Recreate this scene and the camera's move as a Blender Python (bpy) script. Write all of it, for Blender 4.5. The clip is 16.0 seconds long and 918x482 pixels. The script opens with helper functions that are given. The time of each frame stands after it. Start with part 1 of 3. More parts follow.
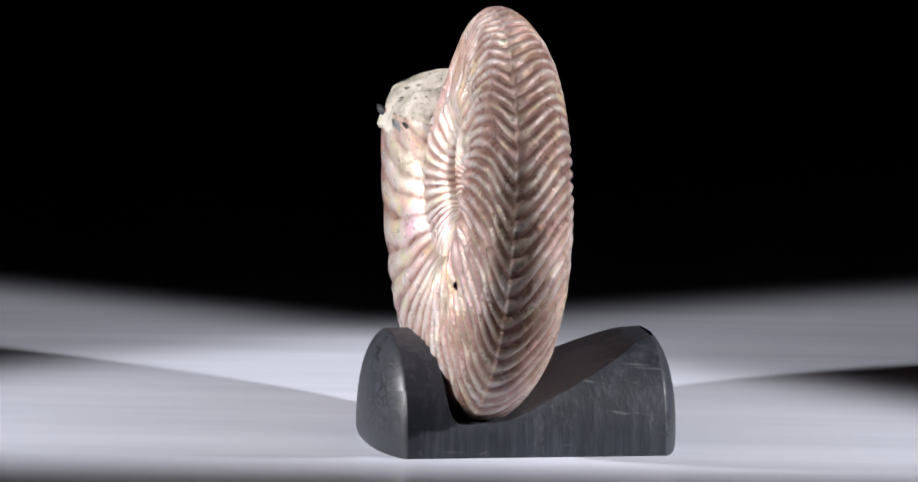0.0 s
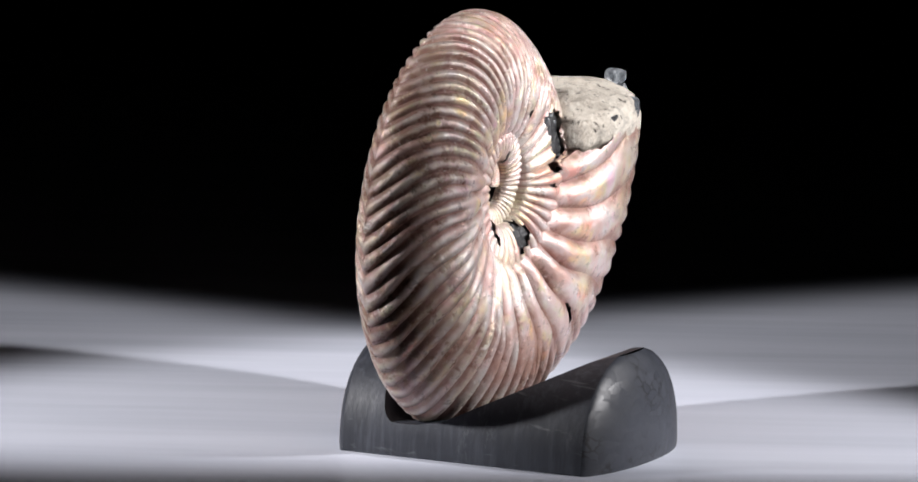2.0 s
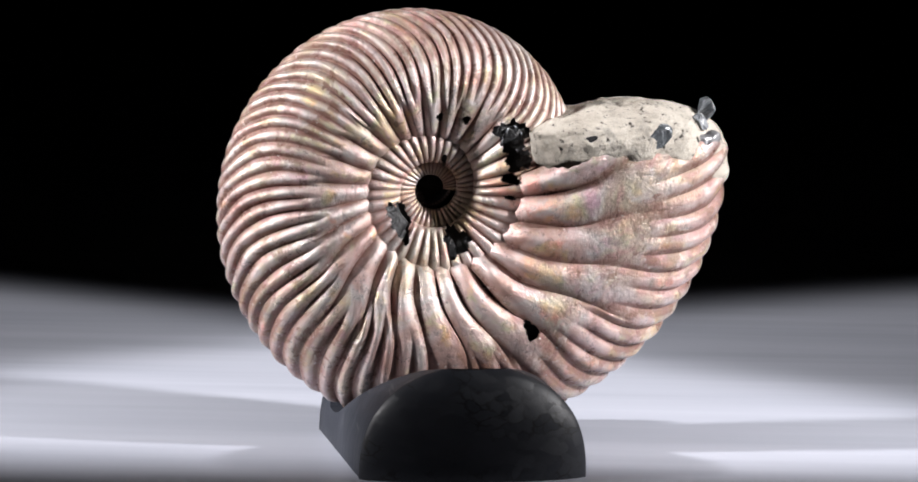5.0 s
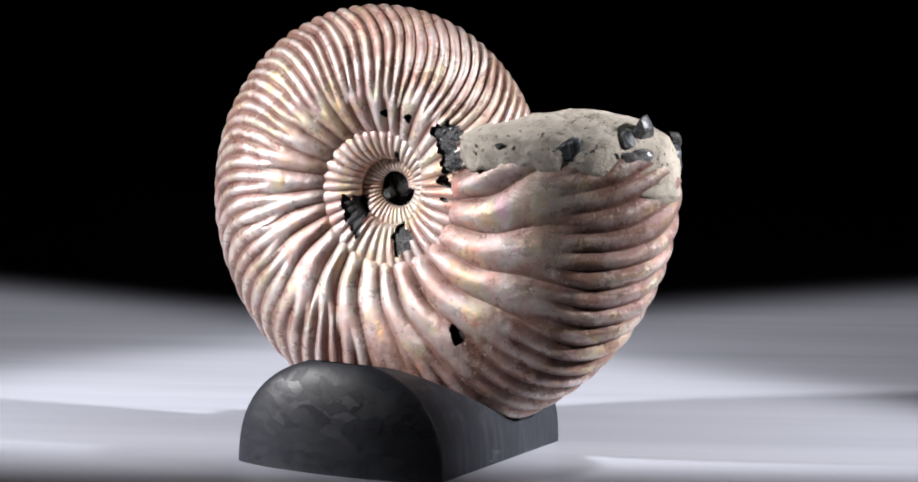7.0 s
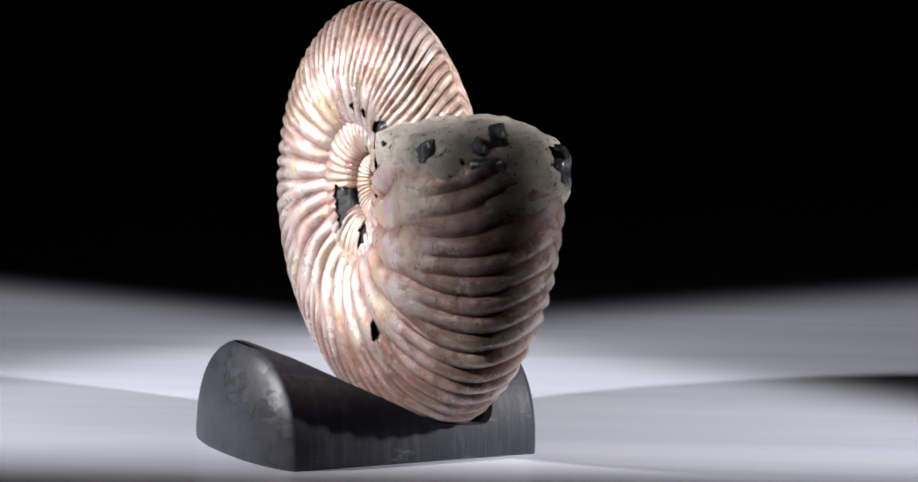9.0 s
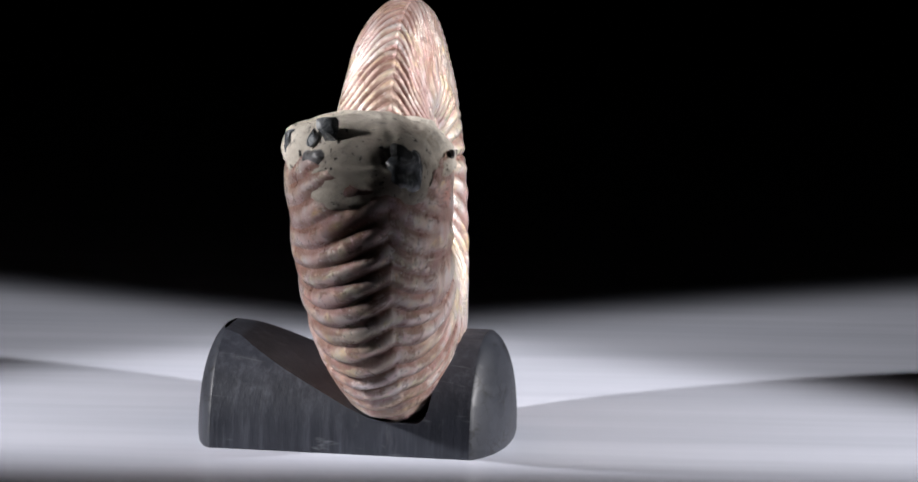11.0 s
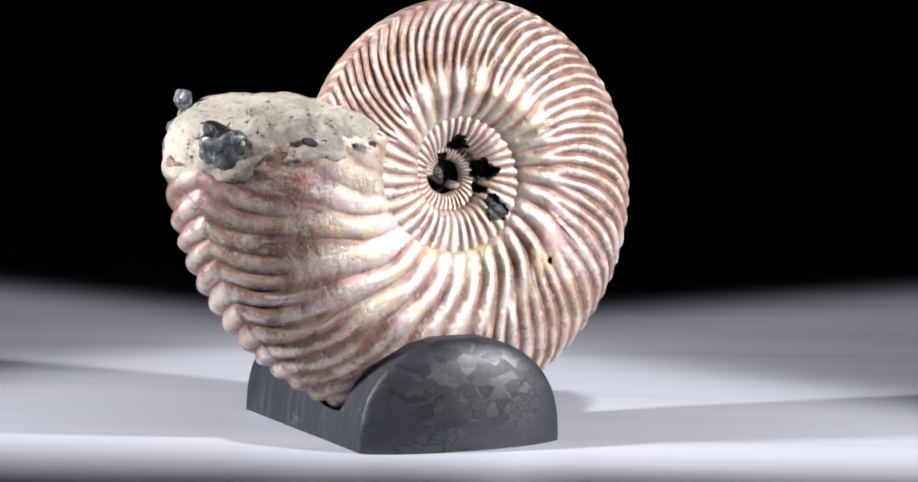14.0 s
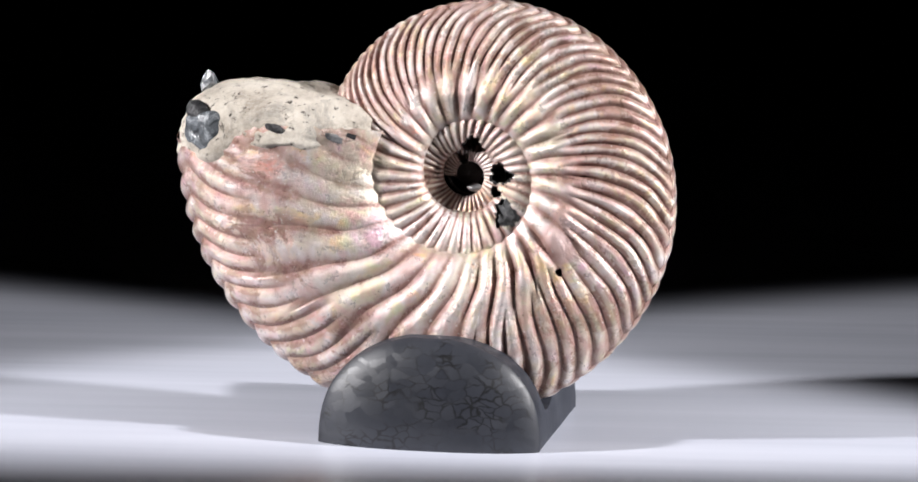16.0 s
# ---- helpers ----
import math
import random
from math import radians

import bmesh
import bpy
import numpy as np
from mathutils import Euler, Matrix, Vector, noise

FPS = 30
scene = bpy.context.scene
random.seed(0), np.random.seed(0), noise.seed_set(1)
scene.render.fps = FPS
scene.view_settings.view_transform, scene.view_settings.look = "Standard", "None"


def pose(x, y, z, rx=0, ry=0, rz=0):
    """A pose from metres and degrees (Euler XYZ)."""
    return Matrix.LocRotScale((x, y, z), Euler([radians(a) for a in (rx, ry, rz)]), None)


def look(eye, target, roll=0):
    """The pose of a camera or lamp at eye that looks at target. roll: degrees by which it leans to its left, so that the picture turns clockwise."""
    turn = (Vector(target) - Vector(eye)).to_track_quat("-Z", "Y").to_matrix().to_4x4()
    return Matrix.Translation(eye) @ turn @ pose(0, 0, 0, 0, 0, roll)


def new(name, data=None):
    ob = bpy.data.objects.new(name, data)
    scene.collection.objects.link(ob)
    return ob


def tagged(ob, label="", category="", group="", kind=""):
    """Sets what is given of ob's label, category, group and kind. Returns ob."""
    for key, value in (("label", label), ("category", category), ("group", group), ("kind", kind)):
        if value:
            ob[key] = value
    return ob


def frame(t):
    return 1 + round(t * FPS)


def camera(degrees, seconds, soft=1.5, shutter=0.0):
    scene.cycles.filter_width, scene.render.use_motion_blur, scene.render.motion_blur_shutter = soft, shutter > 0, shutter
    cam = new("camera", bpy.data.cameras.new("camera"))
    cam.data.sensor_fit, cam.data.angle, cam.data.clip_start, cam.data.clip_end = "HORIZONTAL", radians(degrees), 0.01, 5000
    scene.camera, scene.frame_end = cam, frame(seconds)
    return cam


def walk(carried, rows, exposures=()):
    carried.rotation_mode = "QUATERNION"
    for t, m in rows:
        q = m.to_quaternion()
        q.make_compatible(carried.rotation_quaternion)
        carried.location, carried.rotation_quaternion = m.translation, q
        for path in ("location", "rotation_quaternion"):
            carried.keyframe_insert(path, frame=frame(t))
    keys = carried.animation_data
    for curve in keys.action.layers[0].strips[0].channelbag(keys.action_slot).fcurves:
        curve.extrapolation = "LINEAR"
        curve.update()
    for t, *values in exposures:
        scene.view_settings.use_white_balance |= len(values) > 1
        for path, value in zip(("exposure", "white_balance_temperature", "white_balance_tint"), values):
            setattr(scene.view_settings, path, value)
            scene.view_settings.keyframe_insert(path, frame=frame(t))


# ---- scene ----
# turntable: seconds and degrees turned, clockwise from above; it runs a little slow at first
SPIN_T = (0, 1, 2, 3, 4, 6.5, 9, 11.5, 12.5, 14, 16)
SPIN_A = (-2.9, 15.18, 33.45, 51.68, 69.8, 114.84, 160.1, 205.3, 223.32, 250.3, 286.6)
S = 2.2                          # scale of the plan: its units are 2.2 mm

cam = camera(8.85, 16.0, soft=1.7)
EYE = Vector((0, -1.144, 0.2126))
AIM = EYE + Vector((0.00308, 0.98865, -0.1499))
walk(cam, [(0.0, look(EYE, AIM, 1.24)), (16.0, look(EYE, AIM, 1.24))])

# ---- light: a dark studio, one spot on either side, low and a little in front ----
world = bpy.data.worlds.new("studio")
world.use_nodes = True
world.node_tree.nodes["Background"].inputs[0].default_value = (0.75, 0.85, 1.0, 1)
world.node_tree.nodes["Background"].inputs[1].default_value = 0.016
scene.world = world
scene.view_settings.exposure = 0.0


def spot(name, eye, aim, watts, angle, blend, radius, tint, narrow, roll):
    data = bpy.data.lights.new(name, "SPOT")
    data.energy, data.spot_size, data.spot_blend, data.shadow_soft_size, data.color = watts, radians(angle), blend, radius, tint
    ob = new(name, data)
    ob.matrix_world = look(eye, aim, roll) @ Matrix.Diagonal((narrow, 1, 1, 1))
    return tagged(ob, kind="structure")


spot("studio_spot_1", (-0.46, -0.14, 0.26), (0.03, 0.053, 0.030), 20, 31, 0.55, 0.016, (1.0, 0.98, 1.0), 0.61, 0)
spot("studio_spot_2", (0.46, -0.14, 0.26), (-0.03, 0.050, 0.030), 20, 31, 0.55, 0.016, (1.0, 0.98, 1.0), 0.545, 0)


# ---- materials ----
class Mat:
    """A procedural material under construction."""

    def __init__(self, name):
        self.m = bpy.data.materials.new(name)
        self.m.use_nodes = True
        self.t = self.m.node_tree
        self.b = self.t.nodes["Principled BSDF"]
        self.co = self.t.nodes.new("ShaderNodeTexCoord").outputs["Object"]

    def node(self, kind, **sockets):
        n = self.t.nodes.new(kind)
        for key, value in sockets.items():
            self.put(n.inputs[key.replace("_", " ")], value)
        return n

    def put(self, socket, value):
        if isinstance(value, bpy.types.NodeSocket):
            self.t.links.new(value, socket)
        else:
            socket.default_value = value

    def noise(self, scale, detail=4, rough=0.6, stretch=None, warp=0.0):
        co = self.co
        if stretch:
            m = self.t.nodes.new("ShaderNodeMapping")
            m.inputs["Scale"].default_value = stretch
            self.put(m.inputs["Vector"], co)
            co = m.outputs[0]
        n = self.node("ShaderNodeTexNoise", Scale=scale, Detail=detail, Roughness=rough, Distortion=warp)
        self.put(n.inputs["Vector"], co)
        return n.outputs[0]

    def ramp(self, fac, *stops):
        n = self.t.nodes.new("ShaderNodeValToRGB")
        n.color_ramp.elements.remove(n.color_ramp.elements[1])
        for i, (at, colour) in enumerate(stops):
            e = n.color_ramp.elements[0] if i == 0 else n.color_ramp.elements.new(at)
            e.position = at
            e.color = (*colour, 1) if len(colour) == 3 else colour
        self.put(n.inputs[0], fac)
        return n.outputs[0]

    def span(self, fac, a, b, lo=0.0, hi=1.0):
        n = self.t.nodes.new("ShaderNodeMapRange")
        for i, v in enumerate((fac, a, b, lo, hi)):
            self.put(n.inputs[i], v)
        return n.outputs[0]

    def mix(self, fac, a, b, how="MIX"):
        n = self.t.nodes.new("ShaderNodeMix")
        n.data_type, n.blend_type = "RGBA", how
        for i, v in ((0, fac), (6, a), (7, b)):
            self.put(n.inputs[i], (*v, 1) if isinstance(v, tuple) and len(v) == 3 else v)
        return n.outputs[2]

    def maths(self, how, a, b=0.0):
        n = self.t.nodes.new("ShaderNodeMath")
        n.operation = how
        self.put(n.inputs[0], a)
        self.put(n.inputs[1], b)
        return n.outputs[0]

    def bump(self, height, strength, distance, under=None):
        n = self.node("ShaderNodeBump", Strength=strength, Distance=distance, Height=height)
        if under:
            self.put(n.inputs["Normal"], under)
        return n.outputs[0]

    def set(self, **sockets):
        for key, value in sockets.items():
            if isinstance(value, tuple) and len(value) == 3:
                value = (*value, 1)
            self.put(self.b.inputs[key.replace("_", " ")], value)
        return self.m


def nacre_material():
    k = Mat("pearly nacre")
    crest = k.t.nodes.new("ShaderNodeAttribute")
    crest.attribute_name = "rib_height"
    big = k.noise(70, 4, 0.6, warp=0.6)
    mid = k.noise(150, 5, 0.65)
    fine = k.noise(2400, 4, 0.7)
    patch = k.noise(95, 4, 0.6, warp=0.8)
    # brown layer towards the troughs, pearly layer towards the crests, by rib height
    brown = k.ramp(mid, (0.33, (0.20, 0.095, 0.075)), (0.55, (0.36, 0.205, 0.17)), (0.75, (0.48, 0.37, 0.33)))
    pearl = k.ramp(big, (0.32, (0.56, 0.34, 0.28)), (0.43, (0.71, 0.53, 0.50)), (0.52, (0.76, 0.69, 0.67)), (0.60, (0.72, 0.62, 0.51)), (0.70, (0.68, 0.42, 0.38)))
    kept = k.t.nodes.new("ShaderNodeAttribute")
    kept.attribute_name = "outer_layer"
    crest_share = k.maths("SUBTRACT", crest.outputs["Fac"], k.maths("MULTIPLY", kept.outputs["Fac"], 0.34))
    bare = k.span(k.maths("ADD", crest_share, k.maths("MULTIPLY", k.maths("SUBTRACT", patch, 0.5), 1.8)), 0.15, 0.85)
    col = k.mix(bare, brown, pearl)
    # iridescent glints put into the base colour: small coral, gold and green flushes
    flush = k.maths("MULTIPLY", k.span(k.noise(120, 4, 0.65, warp=1.0), 0.50, 0.62), bare)
    tint = k.ramp(k.noise(85, 3, 0.5), (0.36, (0.80, 0.26, 0.18)), (0.46, (0.86, 0.60, 0.24)), (0.54, (0.60, 0.62, 0.36)), (0.64, (0.72, 0.42, 0.54)))
    col = k.mix(k.maths("MULTIPLY", flush, 0.65), col, tint)
    cream = k.maths("MULTIPLY", k.span(k.noise(60, 5, 0.65, warp=0.7), 0.52, 0.60), k.span(kept.outputs["Fac"], 0.0, 1.0, 0.75, 0.25))
    col = k.mix(k.maths("MULTIPLY", cream, 0.55), col, k.ramp(k.noise(240, 4, 0.6), (0.40, (0.44, 0.40, 0.28)), (0.60, (0.68, 0.62, 0.50))))
    skin = k.maths("MULTIPLY", k.span(k.noise(120, 6, 0.72, warp=0.5), 0.525, 0.545), k.span(k.maths("ADD", kept.outputs["Fac"], k.noise(45, 2, 0.5)), 0.65, 1.10))
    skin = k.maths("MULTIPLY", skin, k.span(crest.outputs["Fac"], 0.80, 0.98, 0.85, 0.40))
    col = k.mix(skin, col, (0.24, 0.125, 0.095))
    dusty = k.span(k.noise(420, 8, 0.85), 0.53, 0.70)
    col = k.mix(k.maths("MULTIPLY", dusty, 0.42), col, (0.60, 0.54, 0.52))
    grime = k.maths("MULTIPLY", k.span(k.noise(130, 6, 0.75, warp=0.4), 0.60, 0.70), k.span(k.noise(35, 2, 0.5), 0.45, 0.6))
    col = k.mix(k.maths("MULTIPLY", grime, 0.6), col, (0.22, 0.20, 0.18))
    speck = k.span(k.noise(1100, 3, 0.6), 0.66, 0.71)
    col = k.mix(k.maths("MULTIPLY", speck, 0.7), col, (0.82, 0.80, 0.77))
    nrm = k.bump(fine, 0.3, 0.00015, k.bump(k.noise(600, 6, 0.78), 0.55, 0.00035, k.bump(mid, 0.3, 0.0008)))
    rough = k.maths("ADD", k.span(k.noise(300, 5, 0.7), 0.35, 0.65, 0.23, 0.42), k.maths("MULTIPLY", dusty, 0.25))
    film = k.span(k.noise(75, 4, 0.6, warp=0.8), 0.32, 0.68, 260.0, 680.0)
    shine = k.maths("MULTIPLY", k.span(bare, 0.0, 1.0, 0.25, 0.45), k.span(skin, 0.0, 1.0, 1.0, 0.4))
    return k.set(Base_Color=col, Metallic=shine, Roughness=rough, Normal=nrm, Specular_IOR_Level=0.55, Thin_Film_Thickness=film, Thin_Film_IOR=1.6)


def matrix_material():
    k = Mat("buff limestone fill")
    a = k.noise(75, 7, 0.7, warp=0.3)
    b = k.noise(1300, 6, 0.8)
    col = k.ramp(a, (0.32, (0.36, 0.31, 0.25)), (0.45, (0.56, 0.50, 0.42)), (0.60, (0.70, 0.64, 0.55)))
    col = k.mix(k.span(b, 0.45, 0.7, 0.0, 0.45), col, (0.74, 0.70, 0.64))
    smudge = k.span(k.noise(110, 6, 0.75, warp=0.5), 0.53, 0.68)
    col = k.mix(k.maths("MULTIPLY", smudge, 0.6), col, (0.13, 0.12, 0.11))
    pit = k.span(k.noise(700, 4, 0.7), 0.345, 0.40)
    hole = k.span(k.noise(260, 2, 0.5), 0.245, 0.27)
    col = k.mix(pit, (0.07, 0.06, 0.05), col)
    col = k.mix(hole, (0.03, 0.03, 0.03), col)
    nrm = k.bump(hole, 1.0, 0.0015, k.bump(b, 0.8, 0.0004, k.bump(pit, 0.9, 0.0006, k.bump(k.noise(260, 6, 0.8), 0.8, 0.0012))))
    return k.set(Base_Color=col, Roughness=0.85, Normal=nrm)


# black mineral; its colour also paints the dark of open holes
def mineral_and_hole_dark():
    k = Mat("black mineral")
    a = k.noise(300, 5, 0.7)
    col = k.ramp(a, (0.38, (0.007, 0.007, 0.008)), (0.6, (0.035, 0.035, 0.037)), (0.75, (0.14, 0.14, 0.145)))
    return k.set(Base_Color=col, Roughness=k.span(a, 0.3, 0.7, 0.55, 0.3), Normal=k.bump(a, 0.9, 0.0012))


def glassy_mineral():
    k = Mat("blue-grey glassy mineral")
    a = k.noise(380, 5, 0.65, warp=0.8)
    col = k.ramp(a, (0.34, (0.03, 0.032, 0.036)), (0.50, (0.11, 0.12, 0.13)), (0.68, (0.34, 0.36, 0.38)))
    return k.set(Base_Color=col, Roughness=k.span(a, 0.3, 0.7, 0.12, 0.35), Normal=k.bump(a, 0.5, 0.0008), Specular_IOR_Level=0.8)


def silver_mineral():
    k = Mat("silvery mineral")
    a = k.noise(400, 4, 0.6)
    col = k.ramp(a, (0.35, (0.12, 0.12, 0.125)), (0.65, (0.48, 0.48, 0.49)))
    return k.set(Base_Color=col, Roughness=0.3, Metallic=0.5, Normal=k.bump(a, 0.7, 0.0008))


def stone_material():
    k = Mat("dark grey stone")
    a = k.noise(70, 6, 0.7, warp=0.3)
    brush = k.noise(520, 4, 0.7, (1, 1, 0.07))
    col = k.ramp(a, (0.3, (0.012, 0.014, 0.020)), (0.7, (0.031, 0.035, 0.047)))
    col = k.mix(k.span(brush, 0.48, 0.75), col, (0.054, 0.058, 0.072))
    scratch = k.span(k.noise(700, 3, 0.6, (0.05, 1, 0.6), 0.5), 0.64, 0.74)
    col = k.mix(k.maths("MULTIPLY", scratch, 0.5), col, (0.17, 0.175, 0.185))
    scuff = k.maths("MULTIPLY", k.span(k.noise(60, 3, 0.5), 0.60, 0.72), k.span(k.noise(500, 5, 0.8, (1, 1, 0.3)), 0.52, 0.66))
    col = k.mix(k.maths("MULTIPLY", scuff, 0.4), col, (0.24, 0.245, 0.25))
    rough = k.maths("ADD", k.span(a, 0.3, 0.7, 0.48, 0.62), k.maths("MULTIPLY", scuff, 0.2))
    return k.set(Base_Color=col, Roughness=rough, Normal=k.bump(brush, 0.35, 0.0004), Specular_IOR_Level=0.38)


def crackle_material():
    k = Mat("crackled grey stone")
    a = k.noise(70, 6, 0.7)
    n = k.node("ShaderNodeTexNoise", Scale=170.0, Detail=3.0)
    k.put(n.inputs["Vector"], k.co)
    w = k.node("ShaderNodeMix")
    w.data_type = "VECTOR"
    k.put(w.inputs[0], 0.005)
    k.put(w.inputs[4], k.co)
    k.put(w.inputs[5], n.outputs[1])
    m = k.t.nodes.new("ShaderNodeMapping")
    m.inputs["Scale"].default_value = (0.55, 0.55, 1.0)
    k.put(m.inputs["Vector"], w.outputs[1])
    edges = k.node("ShaderNodeTexVoronoi", Scale=560.0)
    edges.feature = "DISTANCE_TO_EDGE"
    cells = k.node("ShaderNodeTexVoronoi", Scale=560.0)
    for v in (edges, cells):
        k.put(v.inputs["Vector"], m.outputs[0])
    some = k.span(k.noise(120, 4, 0.6), 0.46, 0.58)
    line = k.maths("MULTIPLY", k.span(edges.outputs[0], 0.02, 0.09, 1.0, 0.0), some)
    shade = k.node("ShaderNodeSeparateColor")
    k.put(shade.inputs[0], cells.outputs["Color"])
    col = k.ramp(a, (0.3, (0.016, 0.018, 0.024)), (0.7, (0.030, 0.033, 0.043)))
    col = k.mix(k.maths("MULTIPLY", k.maths("MULTIPLY", k.span(shade.outputs[0], 0.2, 0.9), some), 0.12), col, (0.060, 0.066, 0.084))
    col = k.mix(k.maths("MULTIPLY", line, 0.95), col, (0.003, 0.003, 0.004))
    rough = k.span(shade.outputs[1], 0.0, 1.0, 0.42, 0.54)
    # each facet of the mosaic is tipped a little its own way
    off = k.t.nodes.new("ShaderNodeVectorMath")
    off.operation = "SUBTRACT"
    k.put(off.inputs[0], cells.outputs["Color"])
    off.inputs[1].default_value = (0.5, 0.5, 0.5)
    tip = k.t.nodes.new("ShaderNodeVectorMath")
    tip.operation = "SCALE"
    k.put(tip.inputs[0], off.outputs[0])
    k.put(tip.inputs[3], 0.11)
    total = k.t.nodes.new("ShaderNodeVectorMath")
    k.put(total.inputs[0], tip.outputs[0])
    k.put(total.inputs[1], k.bump(a, 0.15, 0.0008))
    unit = k.t.nodes.new("ShaderNodeVectorMath")
    unit.operation = "NORMALIZE"
    k.put(unit.inputs[0], total.outputs[0])
    return k.set(Base_Color=col, Roughness=rough, Normal=unit.outputs[0], Specular_IOR_Level=0.6)


def table_material():
    k = Mat("white acrylic")
    a = k.noise(6, 3, 0.5)
    # horizontal streaks of reflected light put into the base colour
    streak = k.noise(26, 4, 0.6, (0.12, 1.6, 1))
    col = k.ramp(streak, (0.3, (0.62, 0.645, 0.74)), (0.65, (0.76, 0.785, 0.885)))
    return k.set(Base_Color=col, Roughness=k.span(a, 0.3, 0.7, 0.16, 0.24), Specular_IOR_Level=0.5)


def cloth_material():
    k = Mat("black cloth")
    a = k.noise(400, 3, 0.6)
    return k.set(Base_Color=k.ramp(a, (0.3, (0.014, 0.014, 0.016)), (0.7, (0.024, 0.024, 0.027))), Roughness=0.95, Specular_IOR_Level=0.1)


GLASSY, SILVER = glassy_mineral(), silver_mineral()
NACRE, MATRIX, BLACK, STONE, CRACKLE, ACRYLIC, CLOTH = (nacre_material(), matrix_material(), mineral_and_hole_dark(), stone_material(),
                                                       crackle_material(), table_material(), cloth_material())


# ---- mesh helpers ----
def mesh_of(name, verts, faces, material, smooth=True):
    me = bpy.data.meshes.new(name)
    me.from_pydata([tuple(v) for v in verts], [], [tuple(f) for f in faces])
    me.materials.append(material)
    if smooth:
        me.polygons.foreach_set("use_smooth", [True] * len(me.polygons))
    me.update()
    return me


def grid_faces(rows, cols, wrap=False, flip=False):
    faces = []
    for i in range(rows - 1):
        for j in range(cols if wrap else cols - 1):
            a, b = i * cols + j, i * cols + (j + 1) % cols
            f = (a, b, b + cols, a + cols)
            faces.append(f[::-1] if flip else f)
    return faces


def part(name, me, parent, label=""):
    ob = new(name, me)
    ob.parent = parent
    return tagged(ob, label)


def box(name, x0, x1, y0, y1, z0, z1, material, bevel=0.0):
    bm = bmesh.new()
    bmesh.ops.create_cube(bm, size=1, matrix=Matrix.Translation(((x0 + x1) / 2, (y0 + y1) / 2, (z0 + z1) / 2)) @ Matrix.Diagonal((x1 - x0, y1 - y0, z1 - z0, 1)))
    if bevel:
        bmesh.ops.bevel(bm, geom=bm.edges[:], offset=bevel, segments=3, affect="EDGES")
    me = bpy.data.meshes.new(name)
    bm.to_mesh(me)
    bm.free()
    me.materials.append(material)
    return new(name, me)


# ---- the studio ----
tagged(box("tabletop", -0.9, 0.9, -0.42, 0.62, -0.012, 0.0, ACRYLIC, 0.002), "glossy white acrylic tabletop lit by two crossing beams", kind="structure")
tagged(box("floor", -2, 2, -2, 2, -0.80, -0.76, CLOTH), "black studio floor", kind="structure")
tagged(box("wall_north", -2, 2, 1.30, 1.34, -0.76, 1.6, CLOTH), "black cloth backdrop", kind="structure")
tagged(box("wall_south", -2, 2, -2.04, -2.0, -0.76, 1.6, CLOTH), "black studio wall", kind="structure")
tagged(box("wall_east", 2.0, 2.04, -2, 1.3, -0.76, 1.6, CLOTH), "black studio wall", kind="structure")
tagged(box("wall_west", -2.04, -2.0, -2, 1.3, -0.76, 1.6, CLOTH), "black studio wall", kind="structure")
tagged(box("ceiling", -2, 2, -2, 1.3, 1.6, 1.64, CLOTH), "black studio ceiling", kind="structure")


# ---- the stone stand: a D-section bar with bulging ends and a saddle across it ----
STAND_TURN = radians(7.6)
SADDLE_X = (-4.36, -2.3, -1.6, -1.1, -0.85, -0.55, 0.1, 1.2, 2.6, 4.6, 6.6, 8.6, 12.7, 17.0, 18.7)
SADDLE_Z = (9.75, 9.7, 9.1, 7.8, 5.4, 3.8, 3.0, 2.9, 2.95, 3.25, 4.1, 5.1, 7.05, 9.15, 9.55)


def arch(z):
    return 9.92 * max(0.0, 1 - (max(z, 0) / 9.85) ** 2.55) ** 0.5


def saddle(x):
    return float(np.mean([np.interp(x + d, SADDLE_X, SADDLE_Z) for d in np.linspace(-0.22, 0.22, 9)]))


